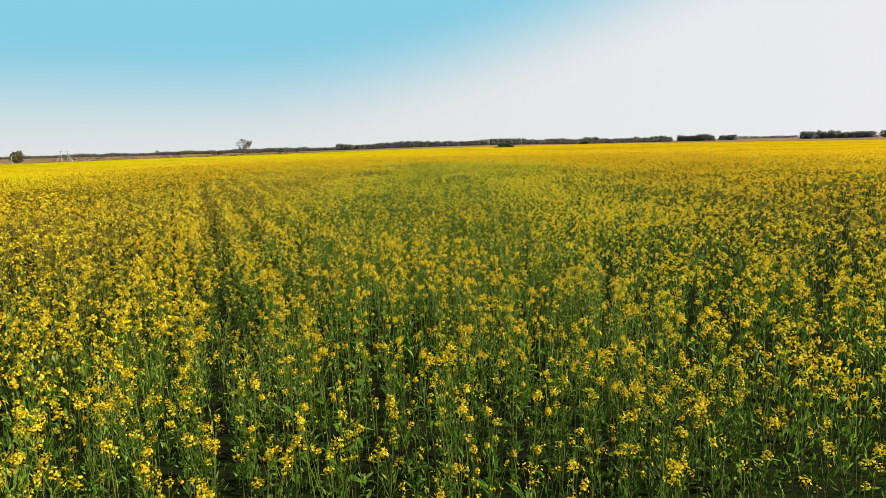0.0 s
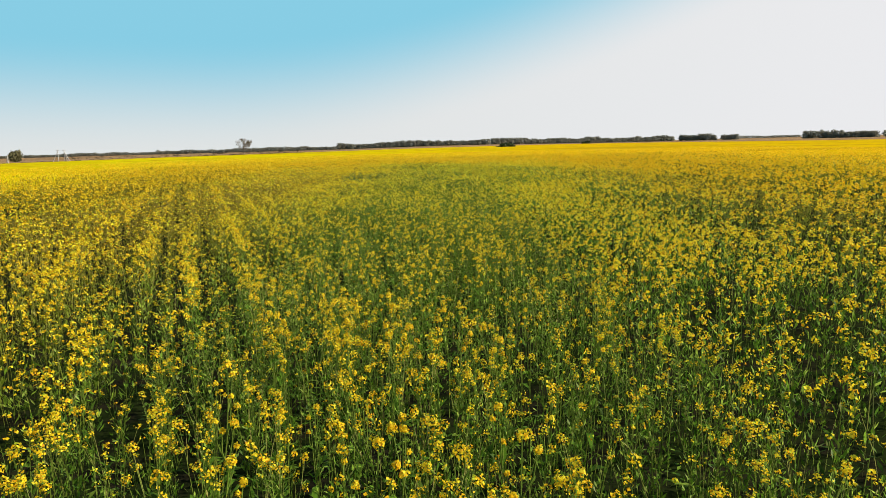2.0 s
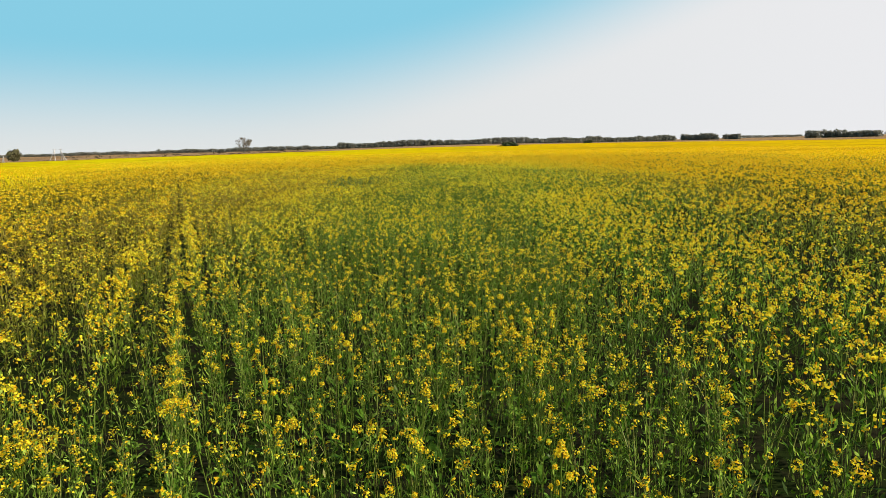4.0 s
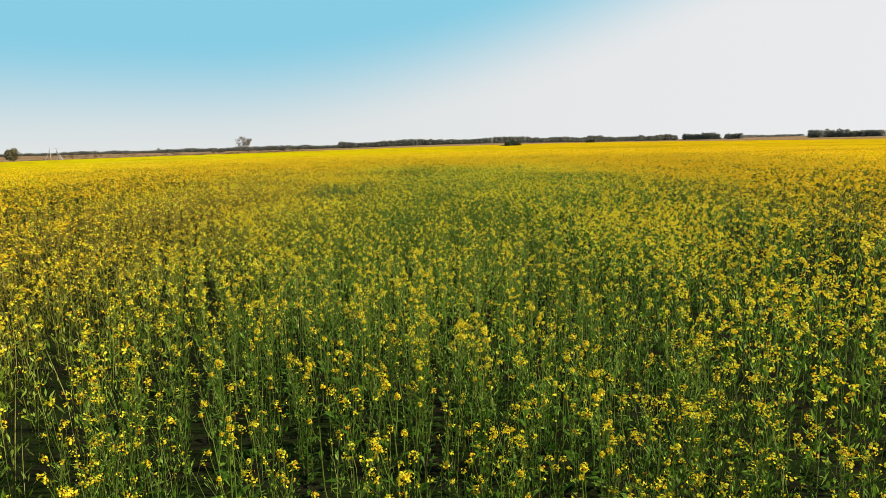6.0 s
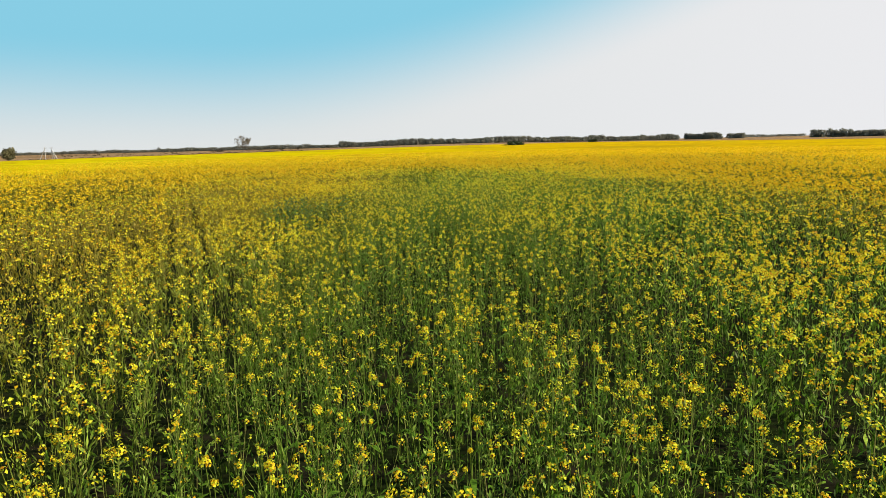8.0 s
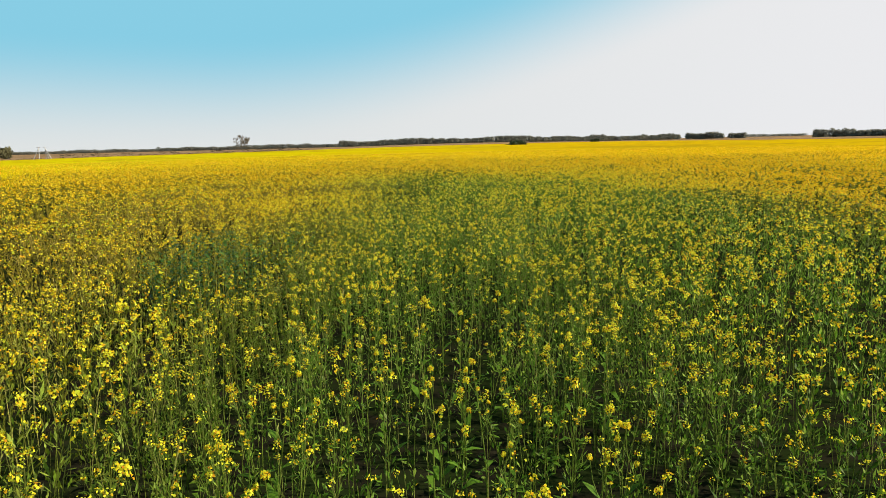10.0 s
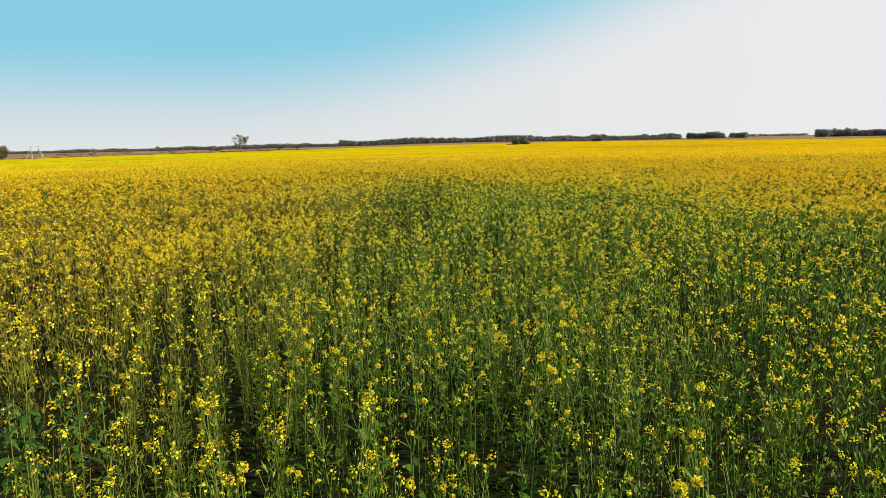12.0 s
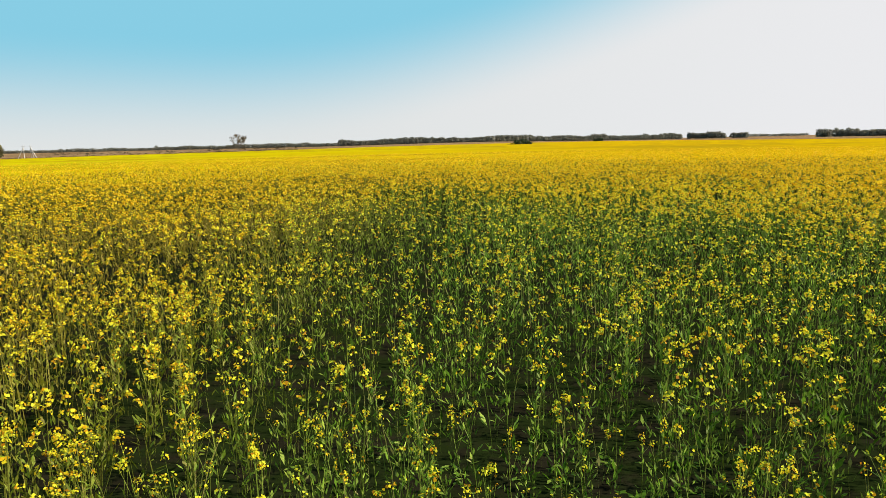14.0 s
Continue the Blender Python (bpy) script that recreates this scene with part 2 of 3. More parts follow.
def canopy_material():
    """Closed flowering canopy seen from afar: blossom heads with green gaps, drifts and drill rows."""
    m, n, l = material("rapeseed_canopy")
    geo = n.new("ShaderNodeNewGeometry")
    pos = geo.outputs["Position"]
    heads = n.new("ShaderNodeTexVoronoi")
    heads.inputs["Scale"].default_value = 7.0
    l.new(pos, heads.inputs["Vector"])
    hr = ramp(n, [(0.25, (0.0, 0.0, 0.0)), (0.75, (1.0, 1.0, 1.0))])
    l.new(heads.outputs["Distance"], hr.inputs["Fac"])
    gold = ramp(n, [(0.3, (0.48, 0.37, 0.001)), (0.5, (0.53, 0.43, 0.0012)), (0.7, (0.56, 0.49, 0.002))])
    l.new(noise_at(n, l, 0.02, 3.0, pos).outputs["Fac"], gold.inputs["Fac"])
    # gold deepens to the right, with the backlit tone put into the colour
    ripe_backlit = mix_rgb(n, l, ripe_backlit_share(n, l, pos, ("X", -45.0, 30.0, 0.85)), gold.outputs["Color"], (0.56, 0.34, 0.0015))
    gap = ramp(n, [(0.35, (0.10, 0.13, 0.02)), (0.65, (0.28, 0.22, 0.015))])
    l.new(noise_at(n, l, 0.5, 4.0, pos).outputs["Fac"], gap.inputs["Fac"])
    drift = ramp(n, [(0.50, (0.08, 0.08, 0.08)), (0.72, (0.45, 0.45, 0.45))])
    l.new(noise_at(n, l, 0.045, 5.0, pos, (1.0, 0.35, 1.0, ROW_AZ)).outputs["Fac"], drift.inputs["Fac"])
    fac = mix_rgb(n, l, 0.6, drift.outputs["Color"], hr.outputs["Color"], "OVERLAY")
    col = mix_rgb(n, l, fac, ripe_backlit, gap.outputs["Color"])
    streak = ramp(n, [(0.46, (0, 0, 0)), (0.66, (0.75, 0.75, 0.75))])
    l.new(noise_at(n, l, 0.05, 4.0, pos, (0.25, 1.6, 1.0, 0.15)).outputs["Fac"], streak.inputs["Fac"])
    col = mix_rgb(n, l, streak.outputs["Color"], col, (0.30, 0.19, 0.008))
    p = n.new("ShaderNodeBsdfPrincipled")
    p.inputs["Roughness"].default_value, p.inputs["Specular IOR Level"].default_value = 1.0, 0.0
    l.new(col, p.inputs["Base Color"])
    bp = n.new("ShaderNodeBump")
    bp.inputs["Strength"].default_value, bp.inputs["Distance"].default_value = 0.7, 0.12
    l.new(noise_at(n, l, 5.0, 6.0, pos).outputs["Fac"], bp.inputs["Height"])
    l.new(bp.outputs["Normal"], p.inputs["Normal"])
    out = n.new("ShaderNodeOutputMaterial")
    l.new(p.outputs[0], out.inputs["Surface"])
    return m


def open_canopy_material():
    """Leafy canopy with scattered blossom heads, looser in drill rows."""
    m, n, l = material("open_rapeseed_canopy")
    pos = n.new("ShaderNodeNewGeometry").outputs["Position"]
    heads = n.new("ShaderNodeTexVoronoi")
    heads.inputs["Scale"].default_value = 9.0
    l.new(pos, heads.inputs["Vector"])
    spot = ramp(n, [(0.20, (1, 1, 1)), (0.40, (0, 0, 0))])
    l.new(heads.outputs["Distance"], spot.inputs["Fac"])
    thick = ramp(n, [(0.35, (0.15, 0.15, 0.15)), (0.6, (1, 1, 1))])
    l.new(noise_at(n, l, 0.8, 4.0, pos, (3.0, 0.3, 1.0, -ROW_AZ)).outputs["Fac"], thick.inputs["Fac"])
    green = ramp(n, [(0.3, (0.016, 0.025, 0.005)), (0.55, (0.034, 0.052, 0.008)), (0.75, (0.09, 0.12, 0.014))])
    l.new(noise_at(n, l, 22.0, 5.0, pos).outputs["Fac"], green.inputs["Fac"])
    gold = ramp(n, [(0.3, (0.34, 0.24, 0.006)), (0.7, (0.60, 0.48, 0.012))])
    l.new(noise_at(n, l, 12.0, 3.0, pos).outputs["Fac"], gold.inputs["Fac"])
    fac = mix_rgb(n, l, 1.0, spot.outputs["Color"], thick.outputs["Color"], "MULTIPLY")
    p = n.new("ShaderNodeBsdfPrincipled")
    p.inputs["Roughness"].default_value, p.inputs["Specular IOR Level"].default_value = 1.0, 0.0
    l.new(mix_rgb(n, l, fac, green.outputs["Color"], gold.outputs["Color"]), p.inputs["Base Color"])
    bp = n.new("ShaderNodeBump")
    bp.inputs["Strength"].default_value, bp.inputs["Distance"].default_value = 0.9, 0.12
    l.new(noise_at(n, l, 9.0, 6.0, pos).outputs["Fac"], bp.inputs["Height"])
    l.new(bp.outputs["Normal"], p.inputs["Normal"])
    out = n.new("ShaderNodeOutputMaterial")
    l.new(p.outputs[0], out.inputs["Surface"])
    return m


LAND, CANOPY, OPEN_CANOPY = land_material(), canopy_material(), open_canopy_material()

# ================= shared mesh tools =================
rng = np.random.default_rng(7)


def quad_mesh(name, verts, quads, slots, mats):
    """A mesh from arrays of corners, four-cornered faces and their material slots."""
    me = bpy.data.meshes.new(name)
    verts, quads = np.asarray(verts, np.float32), np.asarray(quads, np.int32)
    me.vertices.add(len(verts))
    me.vertices.foreach_set("co", verts.ravel())
    me.loops.add(quads.size)
    me.loops.foreach_set("vertex_index", quads.ravel())
    me.polygons.add(len(quads))
    me.polygons.foreach_set("loop_start", np.arange(0, quads.size, 4, dtype=np.int32))
    me.polygons.foreach_set("material_index", np.asarray(slots, np.int32))
    for mt in mats:
        me.materials.append(mt)
    me.update(calc_edges=True)
    return me


class Bits:
    """Collects four-cornered faces of thin plant parts."""

    def __init__(self):
        self.v, self.q, self.s, self.count = [], [], [], 0

    def add(self, verts, quads, slot):
        self.v.append(np.asarray(verts, float))
        self.q.append(np.asarray(quads, int) + self.count)
        self.s.append(np.full(len(quads), slot))
        self.count += len(verts)

    def tube(self, pts, radii, slot, sides=3):
        pts = np.asarray(pts, float)
        k = np.arange(sides) * 2 * np.pi / sides
        ring = np.stack([np.cos(k), np.sin(k), np.zeros(sides)], 1)
        vs = np.concatenate([p + ring * r for p, r in zip(pts, radii)])
        qs = [(i * sides + j, i * sides + (j + 1) % sides, (i + 1) * sides + (j + 1) % sides, (i + 1) * sides + j)
              for i in range(len(pts) - 1) for j in range(sides)]
        self.add(vs, qs, slot)

    def patch(self, c, normal, size, slot, long=1.0, spin=0.0):
        """One small petal or leaflet."""
        nrm = np.asarray(normal, float)
        nrm = nrm / np.linalg.norm(nrm)
        a = np.cross(nrm, (0.3, 0.5, 0.81))
        a = a / np.linalg.norm(a)
        b = np.cross(nrm, a)
        a, b = a * math.cos(spin) + b * math.sin(spin), b * math.cos(spin) - a * math.sin(spin)
        c, h = np.asarray(c, float), size / 2
        lift = nrm * h * 0.35
        self.add([c - a * h + lift, c - b * h * long, c + a * h + lift, c + b * h * long], [(0, 1, 2, 3)], slot)

    def blade(self, low, high, width, slot, turn=0.0):
        """A narrow upright strip, widest in the middle."""
        low, high = np.asarray(low, float), np.asarray(high, float)
        side = np.array((math.cos(turn), math.sin(turn), 0.0)) * width / 2
        mid = (low + high) / 2
        self.add([low, mid + side, high, mid - side], [(0, 1, 2, 3)], slot)

    def leaf(self, base, out, length, width, droop, slot):
        """A lance-shaped leaf in two bent faces."""
        base, out = np.asarray(base, float), np.asarray(out, float)
        out = out / np.linalg.norm(out)
        side = np.cross(out, (0, 0, 1.0))
        side = side / (np.linalg.norm(side) + 1e-9)
        mid = base + out * length * 0.5
        tip = base + out * length - np.array((0, 0, droop * length))
        w = width / 2
        up = np.array((0, 0, w * 0.3))
        self.add([base - side * w * 0.25, base + side * w * 0.25, mid + side * w + up, mid - side * w + up,
                  tip + side * w * 0.15, tip - side * w * 0.15], [(0, 1, 2, 3), (3, 2, 4, 5)], slot)

    def arrays(self):
        return np.concatenate(self.v), np.concatenate(self.q), np.concatenate(self.s)


def flower_head(bits, top, radius, count, r, petal=0.0155, bud=0.2, drop=1.5):
    """A raceme: small open petals on a dome and loosely down the stalk."""
    for i in range(count):
        a, e = i * 2.4 + r.uniform(-0.4, 0.4), math.acos(1 - 1.3 * (i + 0.5) / count)
        d = np.array((math.sin(e) * math.cos(a), math.sin(e) * math.sin(a), math.cos(e)))
        c = np.asarray(top) + d * radius * r.uniform(0.55, 1.0) * np.array((0.95, 0.95, 1.2))
        c[2] -= radius * drop * r.random() ** 2.2
        bits.patch(c, d + r.normal(0, 0.5, 3), petal * r.uniform(0.75, 1.3), 3 if r.random() < bud * (1.3 - e) else 2, r.uniform(0.65, 1.0), r.uniform(0, 3))


def flecks(bits, r, axis, count, low, high, length, slots, wide=0.3, off=0.03):
    """Pods and small leaves that stand out and up from the stem."""
    for _ in range(count):
        a, z, ln = r.uniform(0, 6.3), r.uniform(low, high), r.uniform(*length)
        out = np.array((math.cos(a), math.sin(a), 0.0))
        foot = axis(z) + out * r.uniform(0.0, off)
        way = out * r.uniform(0.08, 0.6) + np.array((0, 0, r.uniform(0.15, 1.0)))
        bits.blade(foot, foot + way / np.linalg.norm(way) * ln, ln * r.uniform(0.7, 1.3) * wide, slots[int(r.integers(0, len(slots)))], r.uniform(0, 3.14))


def plant(r, detail, bloom):
    """One rapeseed plant one metre tall. detail 3: near, 2: middle, 1: further, 0: far, -1: very far. bloom 0 to 1."""
    b = Bits()
    bend = r.normal(0, 0.06, 2)
    axis = lambda s: np.array((bend[0] * s * s + 0.012 * math.sin(7 * s + bend[1] * 90), bend[1] * s * s, s))
    bud = 0.55 - 0.45 * bloom                    # share of green-yellow buds in a head
    full = lambda: r.random() < 0.12 + 0.95 * bloom
    if detail == 3:
        b.tube([axis(s) for s in (0, 0.45, 0.8, 1.0)], (0.0029, 0.0025, 0.002, 0.0012), 0)
        heads = [(axis(1.0), 0.026 * (0.75 + 0.35 * bloom), int(16 + 16 * bloom) if full() else 8)]
        for i in range(int(r.integers(1, 4))):
            s, a = r.uniform(0.5, 0.9), r.uniform(0, 6.3)
            reach = r.uniform(0.025, 0.08)
            tip = axis(s) + np.array((math.cos(a) * reach, math.sin(a) * reach, r.uniform(0.4, 0.9) * (1.0 - s) + 0.03))
            b.tube([axis(s), tip], (0.002, 0.0011), 0)
            heads.append((tip, 0.019 * (0.6 + 0.6 * bloom), int(8 + 7 * bloom) if full() else 3))
        for top, rad, cnt in heads:
            flower_head(b, top, rad, cnt, r, 0.0140, bud if cnt > 8 else 0.6)
        flecks(b, r, axis, 24, 0.38, 0.9, (0.022, 0.05), (0, 1, 1, 1), 0.26, 0.04)
        flecks(b, r, axis, 15, 0.1, 0.7, (0.025, 0.06), (1,), 0.3, 0.05)
        s, a = r.uniform(0.03, 0.6), r.uniform(0, 6.3)
        ln = (0.13 - 0.09 * s) * r.uniform(0.6, 1.25)
        b.leaf(axis(s), (math.cos(a), math.sin(a), r.uniform(0.3, 2.0)), ln, ln * r.uniform(0.18, 0.36), r.uniform(0.0, 0.5), 1)
    elif detail == 2:
        b.blade(axis(0.1), axis(1.0), 0.006, 0, r.uniform(-0.7, 0.7))
        cnt = int(10 + 5 * bloom) if full() else 6
        flower_head(b, axis(1.0), 0.027, cnt, r, 0.022, bud if cnt > 6 else 0.6)
        for i in range(2):
            s, a = r.uniform(0.55, 0.88), r.uniform(0, 6.3)
            tip = axis(s) + np.array((math.cos(a) * 0.06, math.sin(a) * 0.06, r.uniform(0.4, 0.9) * (1 - s)))
            if full():
                flower_head(b, tip, 0.020, int(4 + 3 * bloom), r, 0.022, bud)
        flecks(b, r, axis, 10, 0.42, 0.88, (0.035, 0.08), (0, 1, 1, 1), 0.25, 0.045)
        flecks(b, r, axis, 4, 0.15, 0.6, (0.06, 0.12), (1,), 0.24, 0.05)
    elif detail == 1:
        for k in range(int(6 + 4 * bloom) if full() else 3):
            b.patch(axis(1.0) + r.normal(0, 0.02, 3), r.normal(0, 0.6, 3) + np.array((0, 0, 0.6)), 0.038, 3 if r.random() < bud else 2, 0.9, r.uniform(0, 3))
        b.blade(axis(0.6), axis(0.97), 0.006, 0, r.uniform(-0.7, 0.7))
        flecks(b, r, axis, 6, 0.42, 0.84, (0.06, 0.11), (0, 1, 1), 0.19, 0.055)
        flecks(b, r, axis, 3, 0.2, 0.6, (0.09, 0.15), (1,), 0.16, 0.05)
    elif detail == -1:
        for k in range(3 if full() else 2):
            b.patch(axis(1.0) + r.normal(0, 0.03, 3), r.normal(0, 0.6, 3) + np.array((0, 0, 0.6)), 0.07, 2, 0.9, r.uniform(0, 3))
        b.blade(axis(0.35), axis(0.9), 0.05, 1, r.uniform(-0.7, 0.7))
    else:
        for k in range(int(4 + 3 * bloom) if full() else 3):
            b.patch(axis(1.0) + r.normal(0, 0.022, 3), r.normal(0, 0.6, 3) + np.array((0, 0, 0.6)), 0.058, 2, 0.9, r.uniform(0, 3))
        flecks(b, r, axis, 3, 0.4, 0.8, (0.08, 0.14), (1,), 0.24, 0.06)
        b.blade(axis(0.25), axis(0.75), 0.02, 1, r.uniform(-0.7, 0.7))
    return b.arrays()


def spread(templates, pick, xyz, height, girth, turn, lean):
    """All plants at once: the template of each, turned, scaled and leaning, in one set of arrays."""
    V, Q, S, base = [], [], [], 0
    for i, (tv, tq, ts) in enumerate(templates):
        m = np.nonzero(pick == i)[0]
        if not len(m):
            continue
        c, s = np.cos(turn[m])[:, None], np.sin(turn[m])[:, None]
        x, y, z = tv[None, :, 0] * girth[m, None], tv[None, :, 1] * girth[m, None], tv[None, :, 2] * height[m, None]
        w = np.stack([c * x - s * y + lean[m, :1] * z * z, s * x + c * y + lean[m, 1:] * z * z, z], 2) + xyz[m][:, None, :]
        V.append(w.reshape(-1, 3))
        Q.append((tq[None] + (np.arange(len(m)) * len(tv))[:, None, None]).reshape(-1, 4) + base)
        S.append(np.tile(ts, len(m)))
        base += len(m) * len(tv)
    return np.concatenate(V), np.concatenate(Q), np.concatenate(S)


# ================= the lie of the land =================
def lie(x):
    """Height of the land: a flat back that falls away gently to both sides."""
    return -4.5 * (1 - np.exp(-np.asarray(x, float) ** 2 / 90000.0))


def place(az, dist):
    """A spot on the land, by its bearing in degrees and distance."""
    x, y = dist * math.sin(radians(az)), dist * math.cos(radians(az))
    return np.array((x, y, float(lie(x))))


def part(name, arrays, mats, parent, label=""):
    v, q, s = arrays
    ob = new(name, quad_mesh(name, v, q, s, mats))
    ob.parent = parent
    return tagged(ob, label)


def polar_sheet(name, azs, radii_of, height_of, keep, mat):
    """A ground sheet on rings round the start, with radii_of(azimuth) from near to far."""
    azs = np.radians(azs)
    R = np.stack([radii_of(math.degrees(a)) for a in azs])
    X, Y = R * np.sin(azs)[:, None], R * np.cos(azs)[:, None]
    Z = height_of(X, Y)
    n, k = R.shape
    idx = np.arange(n * k).reshape(n, k)
    q = np.stack([idx[:-1, :-1], idx[:-1, 1:], idx[1:, 1:], idx[1:, :-1]], 2).reshape(-1, 4)[:, ::-1]
    v = np.stack([X, Y, Z], 2).reshape(-1, 3)
    q = q[keep(v[q].mean(1))]
    used = np.unique(q)
    remap = np.zeros(len(v), int)
    remap[used] = np.arange(len(used))
    me = quad_mesh(name, v[used], remap[q], np.zeros(len(q)), [mat])
    me.polygons.foreach_set("use_smooth", np.ones(len(me.polygons), bool))
    return new(name, me)


round_azs = np.concatenate([np.arange(-180, -50, 6.5), np.arange(-50, 50.01, 2.0), np.arange(56.5, 180.1, 6.5)])
round_azs[-1] = 180.0
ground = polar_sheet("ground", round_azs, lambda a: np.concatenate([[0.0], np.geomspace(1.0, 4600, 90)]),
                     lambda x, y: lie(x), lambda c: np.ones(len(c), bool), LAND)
tagged(ground, "crumbly soil darkened for crop shade turning to dry brown fallow land", "ground", kind="structure")


# ---- plan of the crop ----
def lattice(x, y, scale, seed):
    """Smooth drifting values between 0 and 1."""
    g = np.random.default_rng(seed).random((64, 64))
    u, v = np.asarray(x) / scale, np.asarray(y) / scale
    iu, iv = np.floor(u).astype(int), np.floor(v).astype(int)
    fu, fv = u - iu, v - iv
    fu, fv = fu * fu * (3 - 2 * fu), fv * fv * (3 - 2 * fv)
    at = lambda i, j: g[i % 64, j % 64]
    return (at(iu, iv) * (1 - fu) + at(iu + 1, iv) * fu) * (1 - fv) + (at(iu, iv + 1) * (1 - fu) + at(iu + 1, iv + 1) * fu) * fv


def nearness(x, y):
    """How near the flight passes to a place that it looks at, in metres."""
    side = np.abs(x + 0.06 * y)
    ahead = np.maximum(y - 40.4, 0.0)
    return np.maximum(np.maximum(1.74 * side, np.hypot(side, ahead)), 2.7)


ROW = 0.30


def across(x, y):
    return x * math.cos(ROW_AZ) - y * math.sin(ROW_AZ)


def along(x, y):
    return x * math.sin(ROW_AZ) + y * math.cos(ROW_AZ)


def smooth(v, a, b):
    t = np.clip((v - a) / (b - a), 0, 1)
    return t * t * (3 - 2 * t)


WEEDS = (-5.3, 36.2)


def weedy(x, y):
    """A long patch that leafy weeds have taken over."""
    return np.exp(-(((x - WEEDS[0]) / 0.75) ** 2 + ((y - WEEDS[1]) / 1.2) ** 2) ** 2)


PLAN_X = (-12, -6, -3, -1, 1, 3, 6, 12)       # metres to the side of the flight line
PLAN_Y = (3, 7, 11, 16, 22, 28, 34, 40, 46, 54, 64, 75)
PLAN = (        # share of the plants in full flower
    (0.80, 0.80, 0.80, 0.64, 0.52, 0.64, 0.74, 0.82),
    (0.85, 0.80, 0.76, 0.62, 0.50, 0.58, 0.75, 0.85),
    (0.80, 0.72, 0.66, 0.48, 0.40, 0.58, 0.75, 0.85),
    (0.80, 0.68, 0.56, 0.46, 0.44, 0.56, 0.78, 0.88),
    (0.70, 0.40, 0.35, 0.32, 0.32, 0.52, 0.78, 0.90),
    (0.52, 0.30, 0.35, 0.34, 0.32, 0.54, 0.78, 0.92),
    (0.42, 0.34, 0.50, 0.37, 0.32, 0.42, 0.55, 0.85),
    (0.44, 0.34, 0.52, 0.32, 0.27, 0.32, 0.32, 0.70),
    (0.50, 0.46, 0.42, 0.28, 0.23, 0.25, 0.22, 0.30),
    (0.80, 0.68, 0.48, 0.38, 0.30, 0.24, 0.30, 0.50),
    (0.95, 0.92, 0.84, 0.72, 0.60, 0.60, 0.80, 0.90),
    (0.99, 0.99, 0.98, 0.95, 0.95, 0.98, 0.98, 0.98))


def planned(x, y):
    """The plan of flowering between its grid lines."""
    g = np.array(PLAN)
    u = np.interp(np.asarray(x) + 0.06 * np.asarray(y), PLAN_X, np.arange(len(PLAN_X)))
    v = np.interp(y, PLAN_Y, np.arange(len(PLAN_Y)))
    i, j = np.minimum(u.astype(int), len(PLAN_X) - 2), np.minimum(v.astype(int), len(PLAN_Y) - 2)
    a, b = u - i, v - j
    return (g[j, i] * (1 - a) + g[j, i + 1] * a) * (1 - b) + (g[j + 1, i] * (1 - a) + g[j + 1, i + 1] * a) * b


def bloom_at(x, y):
    """How richly the crop flowers: the plan, drifts of a few metres, and drill rows that do better or worse."""
    x, y = np.asarray(x, float), np.asarray(y, float)
    c = across(x, y)
    f = planned(x, y) + 0.34 * (lattice(x, y, 3.1, 3) - 0.5) + 0.55 * (lattice(x, y, 0.9, 4) - 0.5) + 0.45 * (row_strip(x, y) - 0.5)
    f = f + 1.0 * np.exp(-((c - BRIGHT_ROW) / 0.11) ** 2) * smooth(y, 22, 28) * (1 - smooth(y, 60, 70))
    f = f + (0.06 * (1 - smooth(c, 14.6, 15.4)) + 0.32 * np.exp(-((c - 13.9) / 0.3) ** 2)) * smooth(y, 38, 46)
    edge = 23.4 + 1.6 * (lattice(x, y, 1.7, 15) - 0.5)        # golden again past one of the rows
    f = f + (np.maximum(f, 1.12) - f) * smooth(c - edge, -0.6, 0.6) * smooth(y, 36, 42)
    k = lane(x, y)
    f = f + opening(x, y) * (0.6 * sum(np.exp(-((k - b) / 0.14) ** 2) for b in BANDS) - 0.85 * sum(np.exp(-((k - b) / 0.22) ** 2) for b in FURROWS))
    return np.clip(1.35 * (f - weedy(x, y)) - 0.3, 0.0, 1.15)


BRIGHT_ROW = 6.7
FURROWS = (0.78, 1.54, 2.2, 3.1)      # weak rows across the start of the field, and thriving ones beside them
BANDS = (0.2, 0.45, 1.2, 1.88, 2.7, 3.45)


def lane(x, y):
    """Metres across the weak and thriving rows, which fan out a little."""
    return across(x, y) - 0.028 * (along(x, y) - 18.0)


def opening(x, y):
    v = along(x, y)
    return smooth(v - 3.2 * np.maximum(across(x, y) - 0.8, 0), 3, 6) * (1 - smooth(v, 32, 42))


def furrow(x, y):
    """How far a place lies in one of the weak rows, 0 to 1."""
    k = lane(x, y)
    return np.clip(sum(np.exp(-((k - f) / 0.2) ** 2) for f in FURROWS), 0, 1) * opening(x, y)


def row_strip(x, y):
    """Each drill row thrives or fails a little over stretches of several metres."""
    row = np.round(across(x, y) / ROW)
    return 0.5 + 0.4 * (lattice(row * 7.0, along(x, y) / 9.0, 1.0, 5) - 0.5)


